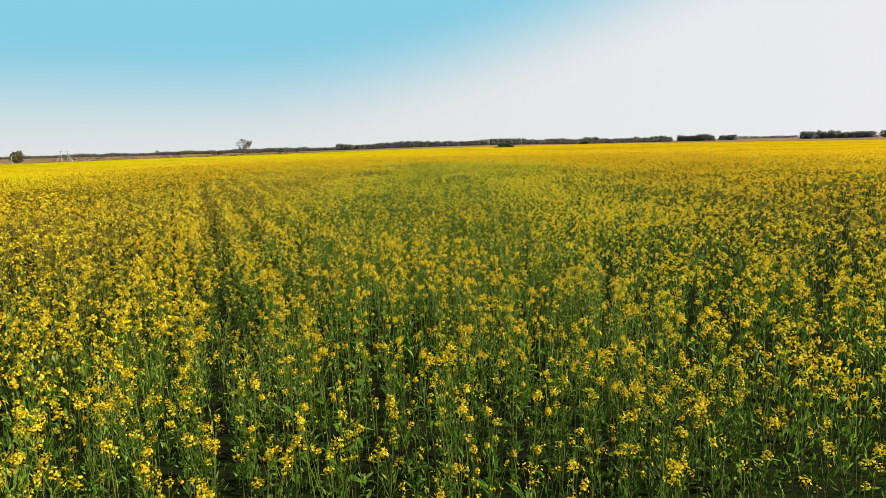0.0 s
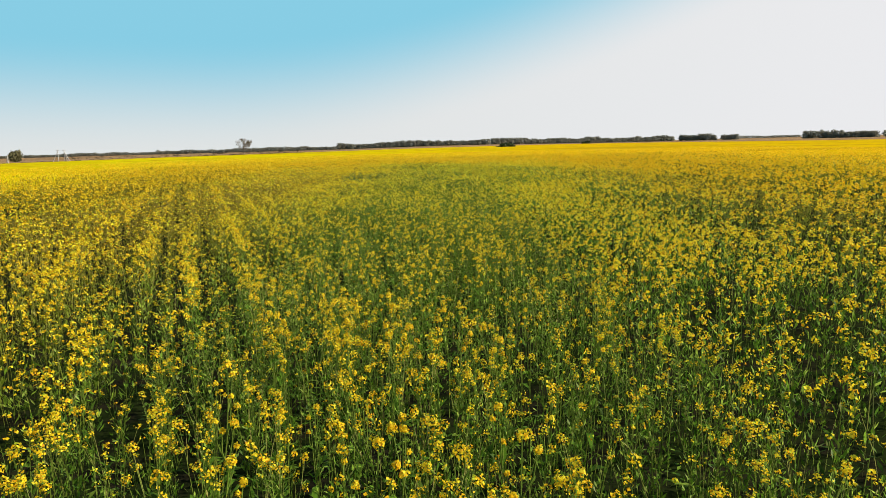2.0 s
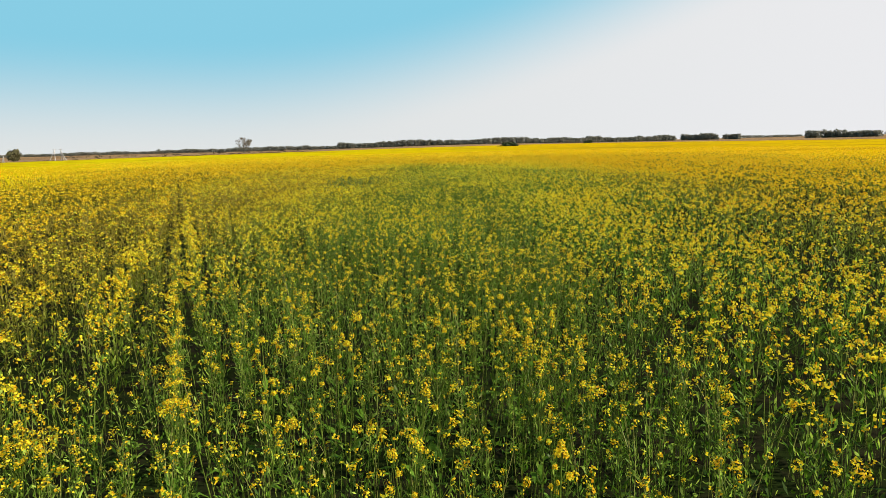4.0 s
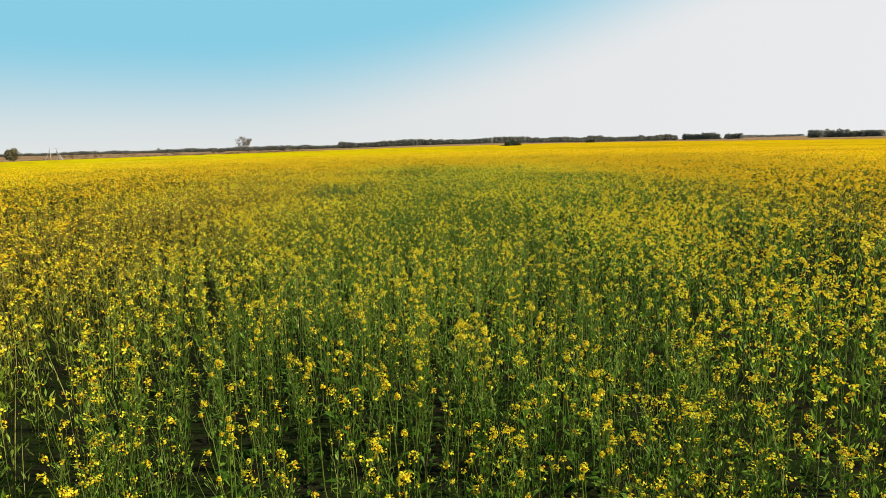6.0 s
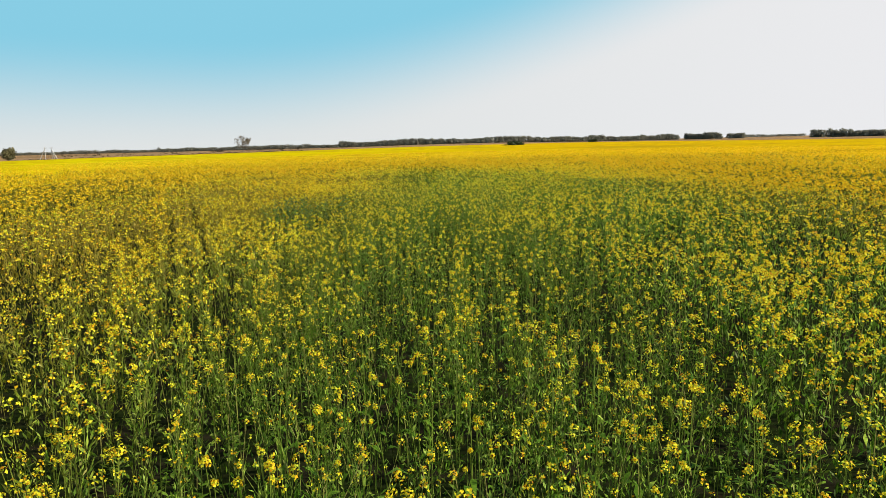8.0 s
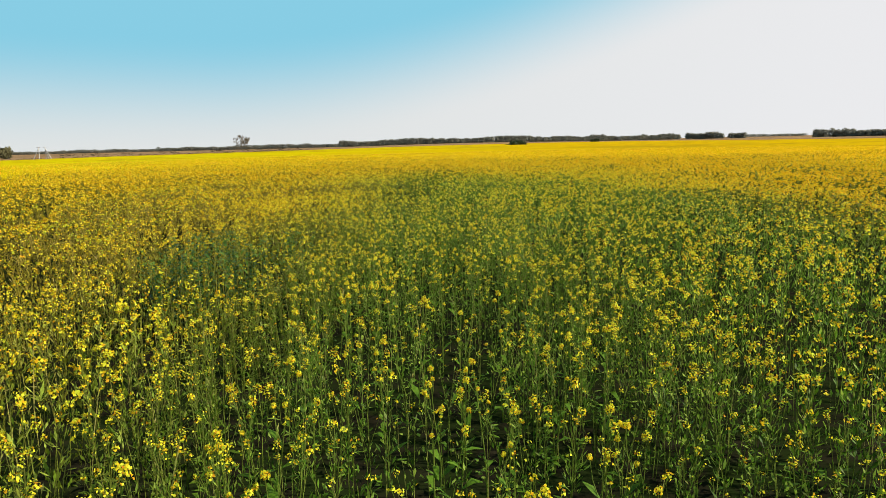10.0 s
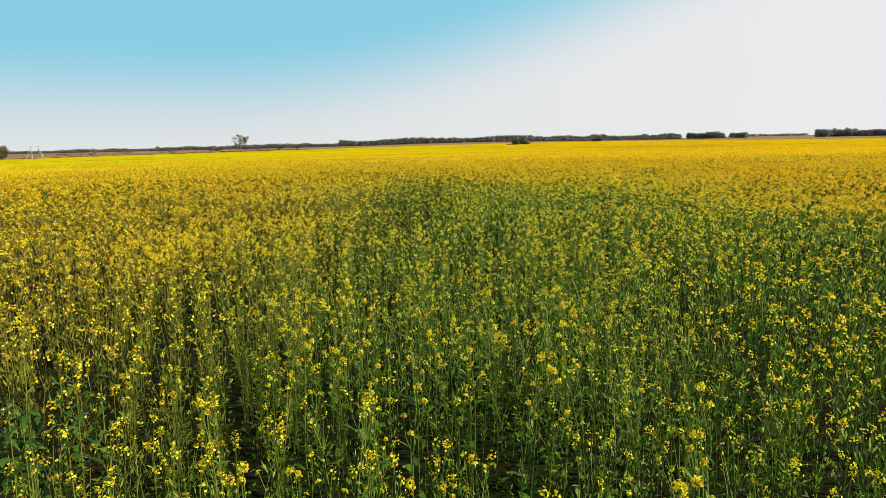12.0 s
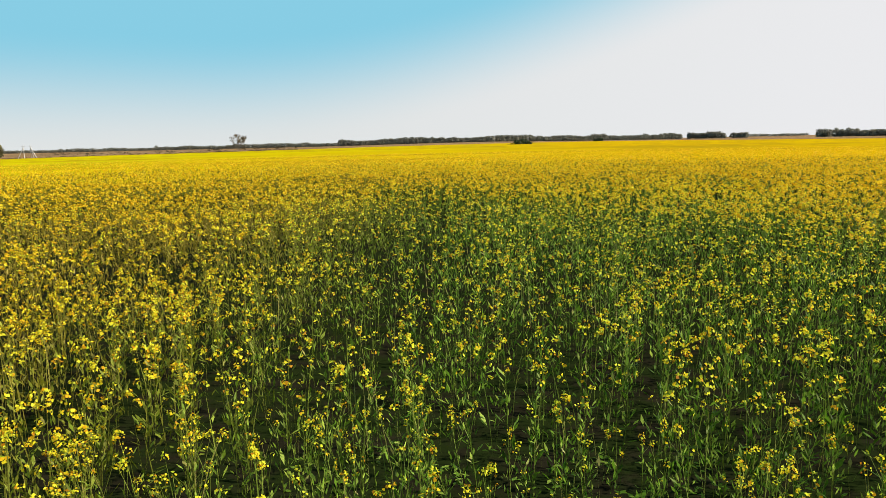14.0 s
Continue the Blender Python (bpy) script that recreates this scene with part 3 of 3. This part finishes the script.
def stand_at(x, y):
    """How densely the plants stand, row by row."""
    bold = 0.48 + 0.12 * (1 - smooth(x, -4.5, -1.5)) * (1 - smooth(y, 20, 28))
    d = 0.60 + 1.15 * bold * (row_strip(x, y) - 0.45) + 0.5 * (lattice(x, y, 1.3, 6) - 0.5) + 0.5 * (lattice(x, y, 0.42, 14) - 0.5) + 0.25 * (lattice(x, y, 4.0, 9) - 0.5)
    c = across(x, y)
    d = d + 0.13 * smooth(x + 0.06 * y, 0.3, 2.5) + (0.05 + 0.25 * (1 - smooth(x, -3, 0))) * (1 - smooth(y, 8, 18))
    u = x + 0.06 * y
    d = d + 0.28 * (1 - smooth(u, -2.5, -0.8)) - 0.2 * smooth(u, -1.6, -0.6) * (1 - smooth(u, 2.0, 2.8)) * smooth(y, 24, 28) * (1 - 0.8 * smooth(y, 30, 34))
    d = d + 0.3 * (1 - smooth(u, -2.2, -1.2)) * smooth(y, 30, 32) * (1 - smooth(y, 36, 38))
    d = d + 0.35 * opening(x, y) * sum(np.exp(-((lane(x, y) - k) / 0.12) ** 2) for k in BANDS)
    d = d + 0.6 * np.exp(-((c - BRIGHT_ROW) / 0.11) ** 2) * smooth(y, 22, 28) * (1 - smooth(y, 40, 46))
    d = d + 0.15 * smooth(u, 0.3, 1.5) * smooth(y, 30, 34)
    d = d + 0.5 * smooth(c, 23.0, 24.0) * smooth(y, 36, 42)
    return np.clip(d, 0.40, 1.0) * (1 - 0.75 * weedy(x, y)) * (1 - 0.22 * furrow(x, y))


def sow(area, per_m2, lo, hi):
    """Places of plants, drawn to the drill rows, where the flight passes between lo and hi metres away."""
    x0, x1, y0, y1 = area
    n = int((x1 - x0) * (y1 - y0) * per_m2)
    x, y = rng.uniform(x0, x1, n), rng.uniform(y0, y1, n)
    c = across(x, y)
    shift = np.round(c / ROW) * ROW + rng.normal(0, 0.055, n) - c
    x, y = x + shift * math.cos(ROW_AZ), y - shift * math.sin(ROW_AZ)
    near = nearness(x, y)
    az = np.degrees(np.arctan2(x, y + 1.5))
    ok = (near >= lo) & (near < hi) & (az > -40.5) & (az < 34) & (y > 1.0) & (rng.random(n) < stand_at(x, y))
    return x[ok], y[ok]


def crop(x, y, templates):
    n = len(x)
    f = np.clip(bloom_at(x, y) + rng.normal(0, 0.26, n) * (1 - weedy(x, y)), 0, 0.999)
    kinds = len(templates) // 4
    pick = (np.floor(f * 4) * kinds).astype(int) + rng.integers(0, kinds, n)
    h = np.clip(rng.normal(0.97, 0.075, n) + 0.16 * (lattice(x, y, 2.3, 8) - 0.5), 0.5, 1.3)
    h = h * (1 - 0.2 * furrow(x, y))
    low = rng.random(n) < 0.12
    h[low] *= rng.uniform(0.5, 0.8, low.sum())
    xyz = np.stack([x, y, lie(x) - 0.01], 1)
    return spread(templates, pick, xyz, h, rng.uniform(0.85, 1.25, n), rng.uniform(0, 6.28, n), rng.normal(0, 0.06, (n, 2)))


tr = np.random.default_rng(21)
NEAR_T, MID_T, OFF_T, FAR_T, LAST_T = [[plant(tr, d, b) for b in (0.0, 0.2, 0.7, 1.0) for _ in range(7)] for d in (3, 2, 1, 0, -1)]

PLANT_MATS = [STEM, LEAF, PETAL, BUD]


def seedling(r):
    """A low leafy plant in the shade of the crop, sized for a height of one metre."""
    b = Bits()
    for k in range(int(r.integers(5, 9))):
        a, z = k * 2.4 + r.uniform(-0.5, 0.5), r.uniform(0.0, 0.7)
        ln = r.uniform(0.03, 0.08)
        b.leaf((0, 0, z), (math.cos(a), math.sin(a), r.uniform(0.1, 1.2)), ln, ln * r.uniform(0.3, 0.5), r.uniform(0.0, 0.5), 1)
    return b.arrays()


LOW_T = [seedling(tr) for _ in range(12)]
layers = []
for templates, area, per_m2, lo, hi in ((NEAR_T, (-7, 4, 1, 46), 44, 0, 3.9), (MID_T, (-13, 8, 1, 55), 39, 3.9, 9.5), (OFF_T, (-19, 14, 1, 65), 33, 9.5, 19),
                                        (FAR_T, (-35, 28, 1, 87), 17.5, 19, 44), (LAST_T, (-95, 70, 1, 152), 8.0, 44, 90)):
    x, y = sow(area, per_m2, lo, hi)
    if lo >= 19:
        keep = rng.random(len(x)) < np.clip((24 if lo < 30 else 45) / nearness(x, y) + 0.1 * smooth(bloom_at(x, y), 0.7, 0.95), 0.15, 1)
        x, y = x[keep], y[keep]
    layers.append(crop(x, y, templates))
x, y = sow((-8, 5, 1, 47), 16, 0, 5.0)           # seedlings and rosettes cover the soil under the rows
n = len(x)
layers.append(spread(LOW_T, rng.integers(0, 12, n), np.stack([x + rng.normal(0, 0.1, n), y + rng.normal(0, 0.1, n), lie(x) - 0.01], 1), rng.uniform(0.10, 0.35, n),
                     rng.uniform(0.8, 1.4, n), rng.uniform(0, 6.28, n), rng.normal(0, 0.05, (n, 2))))
base, VV, QQ, SS = 0, [], [], []
for v, q, s in layers:
    VV.append(v), QQ.append(q + base), SS.append(s)
    base += len(v)
field = new("rapeseed_crop", quad_mesh("rapeseed_crop", np.concatenate(VV), np.concatenate(QQ), np.concatenate(SS), PLANT_MATS))
tagged(field, "flowering yellow rapeseed crop with green stems in drilled rows", "crop", kind="stuff")


# ---- a patch of leafy weeds ----
wr, weeds = np.random.default_rng(91), Bits()
for i in range(110):
    a, d = wr.uniform(0, 6.3), math.sqrt(wr.random())
    mid_x, mid_y, size = (WEEDS[0], WEEDS[1], 1.0) if i < 95 else (WEEDS[0] + 0.95, WEEDS[1] + 0.9, 0.3)
    foot = np.array((mid_x + math.cos(a) * d * 0.85 * size, mid_y + math.sin(a) * d * 1.3 * size, -0.02))
    h = wr.uniform(1.1, 1.42) * (1 - 0.15 * d)
    weeds.tube([foot, foot + np.array((wr.normal(0, 0.04), wr.normal(0, 0.04), h))], (0.006, 0.003), 0)
    for k in range(20):
        z, b = h * (0.2 + 0.8 * (k + wr.random()) / 20), wr.uniform(0, 6.3)
        weeds.leaf(foot + np.array((0, 0, z)), (math.cos(b), math.sin(b), wr.uniform(0.0, 0.9)), wr.uniform(0.06, 0.12), wr.uniform(0.026, 0.05), wr.uniform(0.1, 0.6), 1)
weed_patch = new("leafy_weeds", quad_mesh("leafy_weeds", *weeds.arrays(), [STEM, WEED]))
tagged(weed_patch, "dense dark green leafy weeds growing among the rapeseed", "weeds", kind="stuff")


# ---- single plants that stand out along the flight ----
def stout_plant(name, seed, bloom, label):
    """One tall rapeseed plant, its stem, leaves, side shoots and flower heads as parts."""
    r = np.random.default_rng(seed)
    top = new(name)
    tagged(top, label, "rapeseed plant", "tall rapeseed plants")
    bend = r.normal(0, 0.05, 2)
    axis = lambda s: np.array((bend[0] * s * s + 0.012 * math.sin(7 * s), bend[1] * s * s, s * 1.08))
    b = Bits()
    b.tube([axis(s) for s in (-0.02, 0.2, 0.4, 0.6, 0.8, 1.0)], (0.006, 0.0055, 0.005, 0.0042, 0.0033, 0.002), 0, 5)
    part("stem", b.arrays(), [STEM], top)
    tips = [(axis(1.0), 0.030, int(10 + 16 * bloom))]
    for i in range(3):
        s, a, reach = 0.5 + 0.13 * i, i * 2.2 + r.uniform(0, 1), r.uniform(0.04, 0.09)
        tip = axis(s) + np.array((math.cos(a) * reach, math.sin(a) * reach, 0.16 + 0.1 * r.random()))
        b = Bits()
        b.tube([axis(s), (axis(s) + tip) / 2 + np.array((math.cos(a), math.sin(a), -0.4)) * 0.016, tip], (0.0045, 0.0035, 0.002), 0, 4)
        part("side_shoot", b.arrays(), [STEM], top)
        tips.append((tip, 0.020, int(5 + 9 * bloom)))
    for tip, rad, cnt in tips:
        b = Bits()
        flower_head(b, tip, rad * 0.92, cnt * 2 + 14, r, 0.0135, drop=0.7)
        part("flower_head", b.arrays(), PLANT_MATS, top, "bright yellow flower cluster")
    for i in range(5):
        s, a = 0.1 + 0.14 * i, i * 2.3 + r.uniform(-0.5, 0.5)
        ln = (0.19 - 0.13 * s) * r.uniform(0.8, 1.25)
        b = Bits()
        b.leaf(axis(s), (math.cos(a), math.sin(a), r.uniform(0.2, 0.9)), ln, ln * r.uniform(0.25, 0.42), r.uniform(0.0, 0.5), 0)
        part("leaf", b.arrays(), [LEAF], top)
    return top


kinds = [stout_plant("rapeseed_plant", 300 + i, (0.4, 0.7, 1.0)[i % 3],
                     ("tall rapeseed plant with a few yellow flowers", "tall rapeseed plant with yellow flower clusters", "tall rapeseed plant in full yellow bloom")[i % 3]) for i in range(9)]
pr = np.random.default_rng(77)
for i in range(270):
    y = 3.0 + 40.0 * (i + pr.random()) / 270
    x = -0.06 * y + pr.uniform(-1.3, 1.3) * min(1.0, y / 4.5)
    c = across(x, y)
    shift = round(c / ROW) * ROW + pr.normal(0, 0.04) - c
    x, y = x + shift * math.cos(ROW_AZ), y - shift * math.sin(ROW_AZ)
    m = pose(x, y, float(lie(x)), pr.normal(0, 3), pr.normal(0, 3), pr.uniform(0, 360)) @ Matrix.Scale(pr.uniform(0.82, 1.1), 4)
    rich = float(bloom_at(np.array([x]), np.array([y]))[0])
    k = kinds[min(2, int(rich * 3)) + 3 * int(pr.integers(0, 3))]
    if i < 9:
        kinds[i].matrix_basis = m
    else:
        copy = copy_thing(k, m)
        copy.scale = m.to_scale()


# ---- the closed canopy further off ----
EDGE_AZ = [-180, -90, -60, -35.6, -25, -15.4, 0, 8.6, 16, 24, 32, 60, 90, 180]
EDGE_R = [120, 150, 290, 335, 305, 290, 400, 500, 580, 660, 720, 700, 300, 120]


def wedge_side(x, y):
    """How far a place lies to the side of, or behind, the strip that is sown plant by plant."""
    a, b, y = radians(40.5), radians(34), y + 1.5
    side = np.maximum(-x * math.cos(a) - y * math.sin(a), x * math.cos(b) - y * math.sin(b))
    return np.maximum(side, 2.5 - y)


def beyond(x, y):
    return np.maximum(wedge_side(x, y), nearness(x, y) - 34.0)


def canopy_height(x, y):
    d, e = nearness(x, y), beyond(x, y)
    w = smooth(wedge_side(x, y), 0, 1.5)
    top = 0.05 + np.maximum(0.45 * smooth(d, 34, 46) + 0.40 * smooth(d, 46, 70), np.where(wedge_side(x, y) > 0, 0.4 + 0.45 * w, 0.0))
    bumps = 0.16 * (lattice(x, y, 0.55, 11) - 0.5) + 0.12 * (lattice(x, y, 2.1, 12) - 0.5)
    return lie(x) + top + bumps * smooth(e, 0.5, 3)


fine_azs = np.concatenate([np.arange(-180, -46, 4.0), np.arange(-45, 41, 0.5), np.arange(42, 178, 4.0), [180.0]])
canopy = polar_sheet("rapeseed_canopy", fine_azs, lambda a: np.geomspace(0.6, float(np.interp(a, EDGE_AZ, EDGE_R)), 260),
                     canopy_height, lambda c: beyond(c[:, 0], c[:, 1]) > 0.1, CANOPY)
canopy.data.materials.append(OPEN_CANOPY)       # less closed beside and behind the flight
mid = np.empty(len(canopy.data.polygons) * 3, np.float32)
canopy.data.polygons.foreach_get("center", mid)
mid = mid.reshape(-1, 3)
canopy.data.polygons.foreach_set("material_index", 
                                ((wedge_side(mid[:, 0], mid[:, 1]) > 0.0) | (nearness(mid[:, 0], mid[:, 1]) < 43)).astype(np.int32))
tagged(canopy, "golden yellow rapeseed canopy stretching to the field edge", "crop", kind="stuff")


# ================= trees, woods, bushes =================
def clump(bits, centre, size, count, leaf, r, slot=0, rough=0.5, inner=0.55):
    """A loose mass of leaf sprays."""
    for _ in range(count):
        d = r.normal(0, 1, 3)
        d = d / np.linalg.norm(d)
        c = np.asarray(centre) + d * np.asarray(size) * r.uniform(inner, 1.05)
        bits.patch(c, d + r.normal(0, rough, 3), leaf * r.uniform(0.6, 1.3), slot, r.uniform(0.6, 1.2), r.uniform(0, 3))


def wood(az0, az1, dist0, dist1, height, label, seed, gap=0.0, spacing=5.0):
    """A belt of far trees with an uneven top."""
    r, b = np.random.default_rng(seed), Bits()
    p0, p1 = place(az0, dist0), place(az1, dist1)
    n = max(3, int(np.linalg.norm(p1 - p0) / spacing))
    run = (p1 - p0) / n
    back = np.array((p0[0] + p1[0], p0[1] + p1[1], 0.0))
    back = back / np.linalg.norm(back)
    tall = 1.0
    for i in range(n):
        tall = np.clip(tall + r.normal(0, 0.07), 0.74, 1.06)
        if r.random() < gap:
            tall = r.uniform(0.55, 0.9)
        for depth in (0, 8):
            c = p0 + run * (i + r.uniform(0, 1)) + back * (depth + r.uniform(-3, 3))
            c[2] = float(lie(c[0]))
            h = height * tall * r.uniform(0.88, 1.06)
            b.tube([c, c + (0, 0, h * 0.7)], (height * 0.014, height * 0.008), 1)
            clump(b, c + (0, 0, h * 0.72), (spacing * 0.9, spacing * 0.9, h * 0.24), 52, height * 0.15, r, 0, 0.3, 0.6)
            clump(b, c + (0, 0, h * 0.32), (spacing * 1.1, spacing * 1.1, h * 0.38), 32, height * 0.28, r, 0, 0.3, 0.6)
    ob = new("wood", quad_mesh("wood", *b.arrays(), [WOOD_HAZED, BARK]))
    return tagged(ob, label, "woods", "woods on the horizon", "stuff")


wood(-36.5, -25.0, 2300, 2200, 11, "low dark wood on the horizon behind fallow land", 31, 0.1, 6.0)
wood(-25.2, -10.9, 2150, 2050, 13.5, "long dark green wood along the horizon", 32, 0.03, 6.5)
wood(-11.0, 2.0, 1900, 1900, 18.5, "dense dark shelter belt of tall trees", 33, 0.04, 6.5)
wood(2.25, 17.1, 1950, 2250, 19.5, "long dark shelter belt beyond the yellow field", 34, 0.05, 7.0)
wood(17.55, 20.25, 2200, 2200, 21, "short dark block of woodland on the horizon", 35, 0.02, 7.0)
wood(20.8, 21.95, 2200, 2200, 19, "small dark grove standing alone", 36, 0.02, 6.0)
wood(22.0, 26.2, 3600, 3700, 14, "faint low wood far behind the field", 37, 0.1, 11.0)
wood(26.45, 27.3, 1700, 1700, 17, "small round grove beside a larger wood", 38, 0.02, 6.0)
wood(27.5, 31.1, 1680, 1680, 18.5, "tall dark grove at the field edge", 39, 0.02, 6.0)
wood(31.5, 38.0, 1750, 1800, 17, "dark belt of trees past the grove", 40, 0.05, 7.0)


def branching(bits, p, d, length, radius, depth, r, tips, slot=0):
    """Tapered limbs that fork; the ends are gathered in tips."""
    d = d / np.linalg.norm(d)
    q = p + d * length
    mid = (p + q) / 2 + r.normal(0, 0.05, 3) * length
    bits.tube([p, mid, q], (radius, radius * 0.8, radius * 0.62), slot, 5)
    if depth == 0:
        tips.append(q)
        return
    for _ in range(3):
        branching(bits, q, d * 0.9 + r.normal(0, 0.55, 3) + np.array((0, 0, 0.18)), length * r.uniform(0.72, 0.95), radius * 0.58, depth - 1, r, tips, slot)
    tips.append(q)


def tree(name, az, dist, height, label, seed, mat, spray, first, thin):
    r = np.random.default_rng(seed)
    top = new(name)
    top.location = place(az, dist)
    tagged(top, label, "tree")
    wooden, tips = Bits(), []
    branching(wooden, np.zeros(3), np.array((0.02, 0, 1.0)), height * first, height * 0.022, 4, r, tips)
    part("trunk", wooden.arrays(), [BARK], top, "pale grey-brown bark")
    leaves = Bits()
    for t in tips:
        if r.random() < thin and t[2] > height * first * 0.9:
            clump(leaves, t, (spray * 1.6,) * 3, 11, spray * 1.0, r)
    part("crown", leaves.arrays(), [mat], top)
    return top


tree("poplar", -18.5, 795, 17.0, "tall lone poplar with sparse open crown in fallow land", 51, CROWN_THIN, 0.8, 0.27, 1.0)


def bush(az, dist, width, height, label, seed, mat, category="bush", spray=0.09):
    r = np.random.default_rng(seed)
    top = new("bush")
    top.location = place(az, dist)
    tagged(top, label, category)
    stems, leaves = Bits(), Bits()
    for i in range(9):
        a, reach = r.uniform(0, 6.3), r.uniform(0.1, 0.42) * width
        tip = np.array((math.cos(a) * reach, math.sin(a) * reach, height * r.uniform(0.55, 0.8)))
        stems.tube([(0, 0, -0.1), tip * (0.4, 0.4, 0.5), tip], (height * 0.02, height * 0.014, height * 0.006), 0, 4)
        clump(leaves, tip * (1, 1, 0.85), (width * 0.18, width * 0.18, height * 0.24), 60, height * spray, r)
        clump(leaves, tip * (0.9, 0.9, 0.4), (width * 0.2, width * 0.2, height * 0.26), 45, height * spray * 1.1, r)
    clump(leaves, (0, 0, height * 0.62), (width * 0.26, width * 0.26, height * 0.36), 220, height * spray, r)
    part("trunk", stems.arrays(), [BARK], top)
    part("crown", leaves.arrays(), [mat], top)
    return top


bush(-34.4, 800, 16, 12.5, "round leafy green tree beside the power line", 61, CROWN_LIT, spray=0.13)
bush(3.5, 300, 7.5, 2.9, "low dark green bush growing in the yellow crop", 62, CROWN, spray=0.2)
bush(2.75, 302, 4.0, 1.25, "small dark bush growing in the yellow crop", 65, CROWN, spray=0.25)
bush(10.25, 700, 6.0, 4.0, "small dark bush at the field edge", 63, CROWN, spray=0.13)
bush(9.9, 720, 4.0, 3.0, "small dark bush at the field edge", 64, CROWN, spray=0.13)


def scrub(az0, az1, dist0, dist1, height, count, seed, label):
    """Low scattered shrubs on the fallow land."""
    r, b = np.random.default_rng(seed), Bits()
    for i in range(count):
        t = r.random()
        c = place(az0 + (az1 - az0) * t, (dist0 + (dist1 - dist0) * t) * r.uniform(0.96, 1.04))
        h = height * r.uniform(0.4, 1.2)
        clump(b, c + (0, 0, h * 0.45), (h * r.uniform(0.8, 2.0), h * 0.9, h * 0.5), 12, h * 0.55, r)
    ob = new("scrub", quad_mesh("scrub", *b.arrays(), [SCRUB]))
    return tagged(ob, label, "scrub", kind="stuff")


scrub(-36.5, -13, 480, 430, 1.1, 230, 71, "dark rough scrub along the field edge")
scrub(-33, -14, 1100, 1000, 3.4, 45, 72, "scattered shrubs on brown fallow land")


# ================= power line poles =================
def utility_pole(az, dist, strut_az, label, height=7.2):
    top = new("utility_pole")
    spot = place(az, dist)
    top.location = spot
    tagged(top, label, "utility pole", "poles of the power line")
    b = Bits()
    b.tube([(0, 0, -0.3), (0.05, 0, height * 0.5), (0, 0, height)], (0.17, 0.15, 0.12), 0, 10)
    part("pole", b.arrays(), [POLE_WOOD], top)
    for s in strut_az:
        b = Bits()
        b.tube([(s, 0, -0.2), (0.0, 0, height * 0.86)], (0.2, 0.17), 0, 8)
        part("strut", b.arrays(), [POLE_WOOD], top)
    b = Bits()
    b.tube([(-0.9, 0.0, height - 0.4), (-0.9, 0.06, height - 0.28)], (0.05, 0.05), 0, 4)
    b.add([(-1.0, -0.06, height - 0.45), (1.0, -0.06, height - 0.45), (1.0, -0.06, height - 0.33), (-1.0, -0.06, height - 0.33),
           (-1.0, 0.06, height - 0.45), (1.0, 0.06, height - 0.45), (1.0, 0.06, height - 0.33), (-1.0, 0.06, height - 0.33)],
          [(0, 1, 2, 3), (5, 4, 7, 6), (3, 2, 6, 7), (1, 0, 4, 5), (1, 5, 6, 2), (4, 0, 3, 7)], 0)
    arm = part("crossarm", b.arrays(), [IRON], top, "rusty iron crossarm")
    for x, z in ((-0.9, height - 0.33), (0.9, height - 0.33), (0.0, height)):
        b = Bits()
        b.tube([(x, 0, z), (x, 0, z + 0.10), (x, 0, z + 0.16), (x, 0, z + 0.26)], (0.03, 0.08, 0.05, 0.03), 0, 8)
        part("insulator", b.arrays(), [CERAMIC], arm, "pale ceramic insulator")
    return top


utility_pole(-31.75, 440, (-3.8,), "pale wooden utility pole propped by a slanting strut")
utility_pole(-31.35, 440, (1.7, 3.4), "pale wooden utility pole propped by two slanting struts")
utility_pole(-34.9, 440, (-1.0,), "pale wooden utility pole beside a round tree", 5.0)
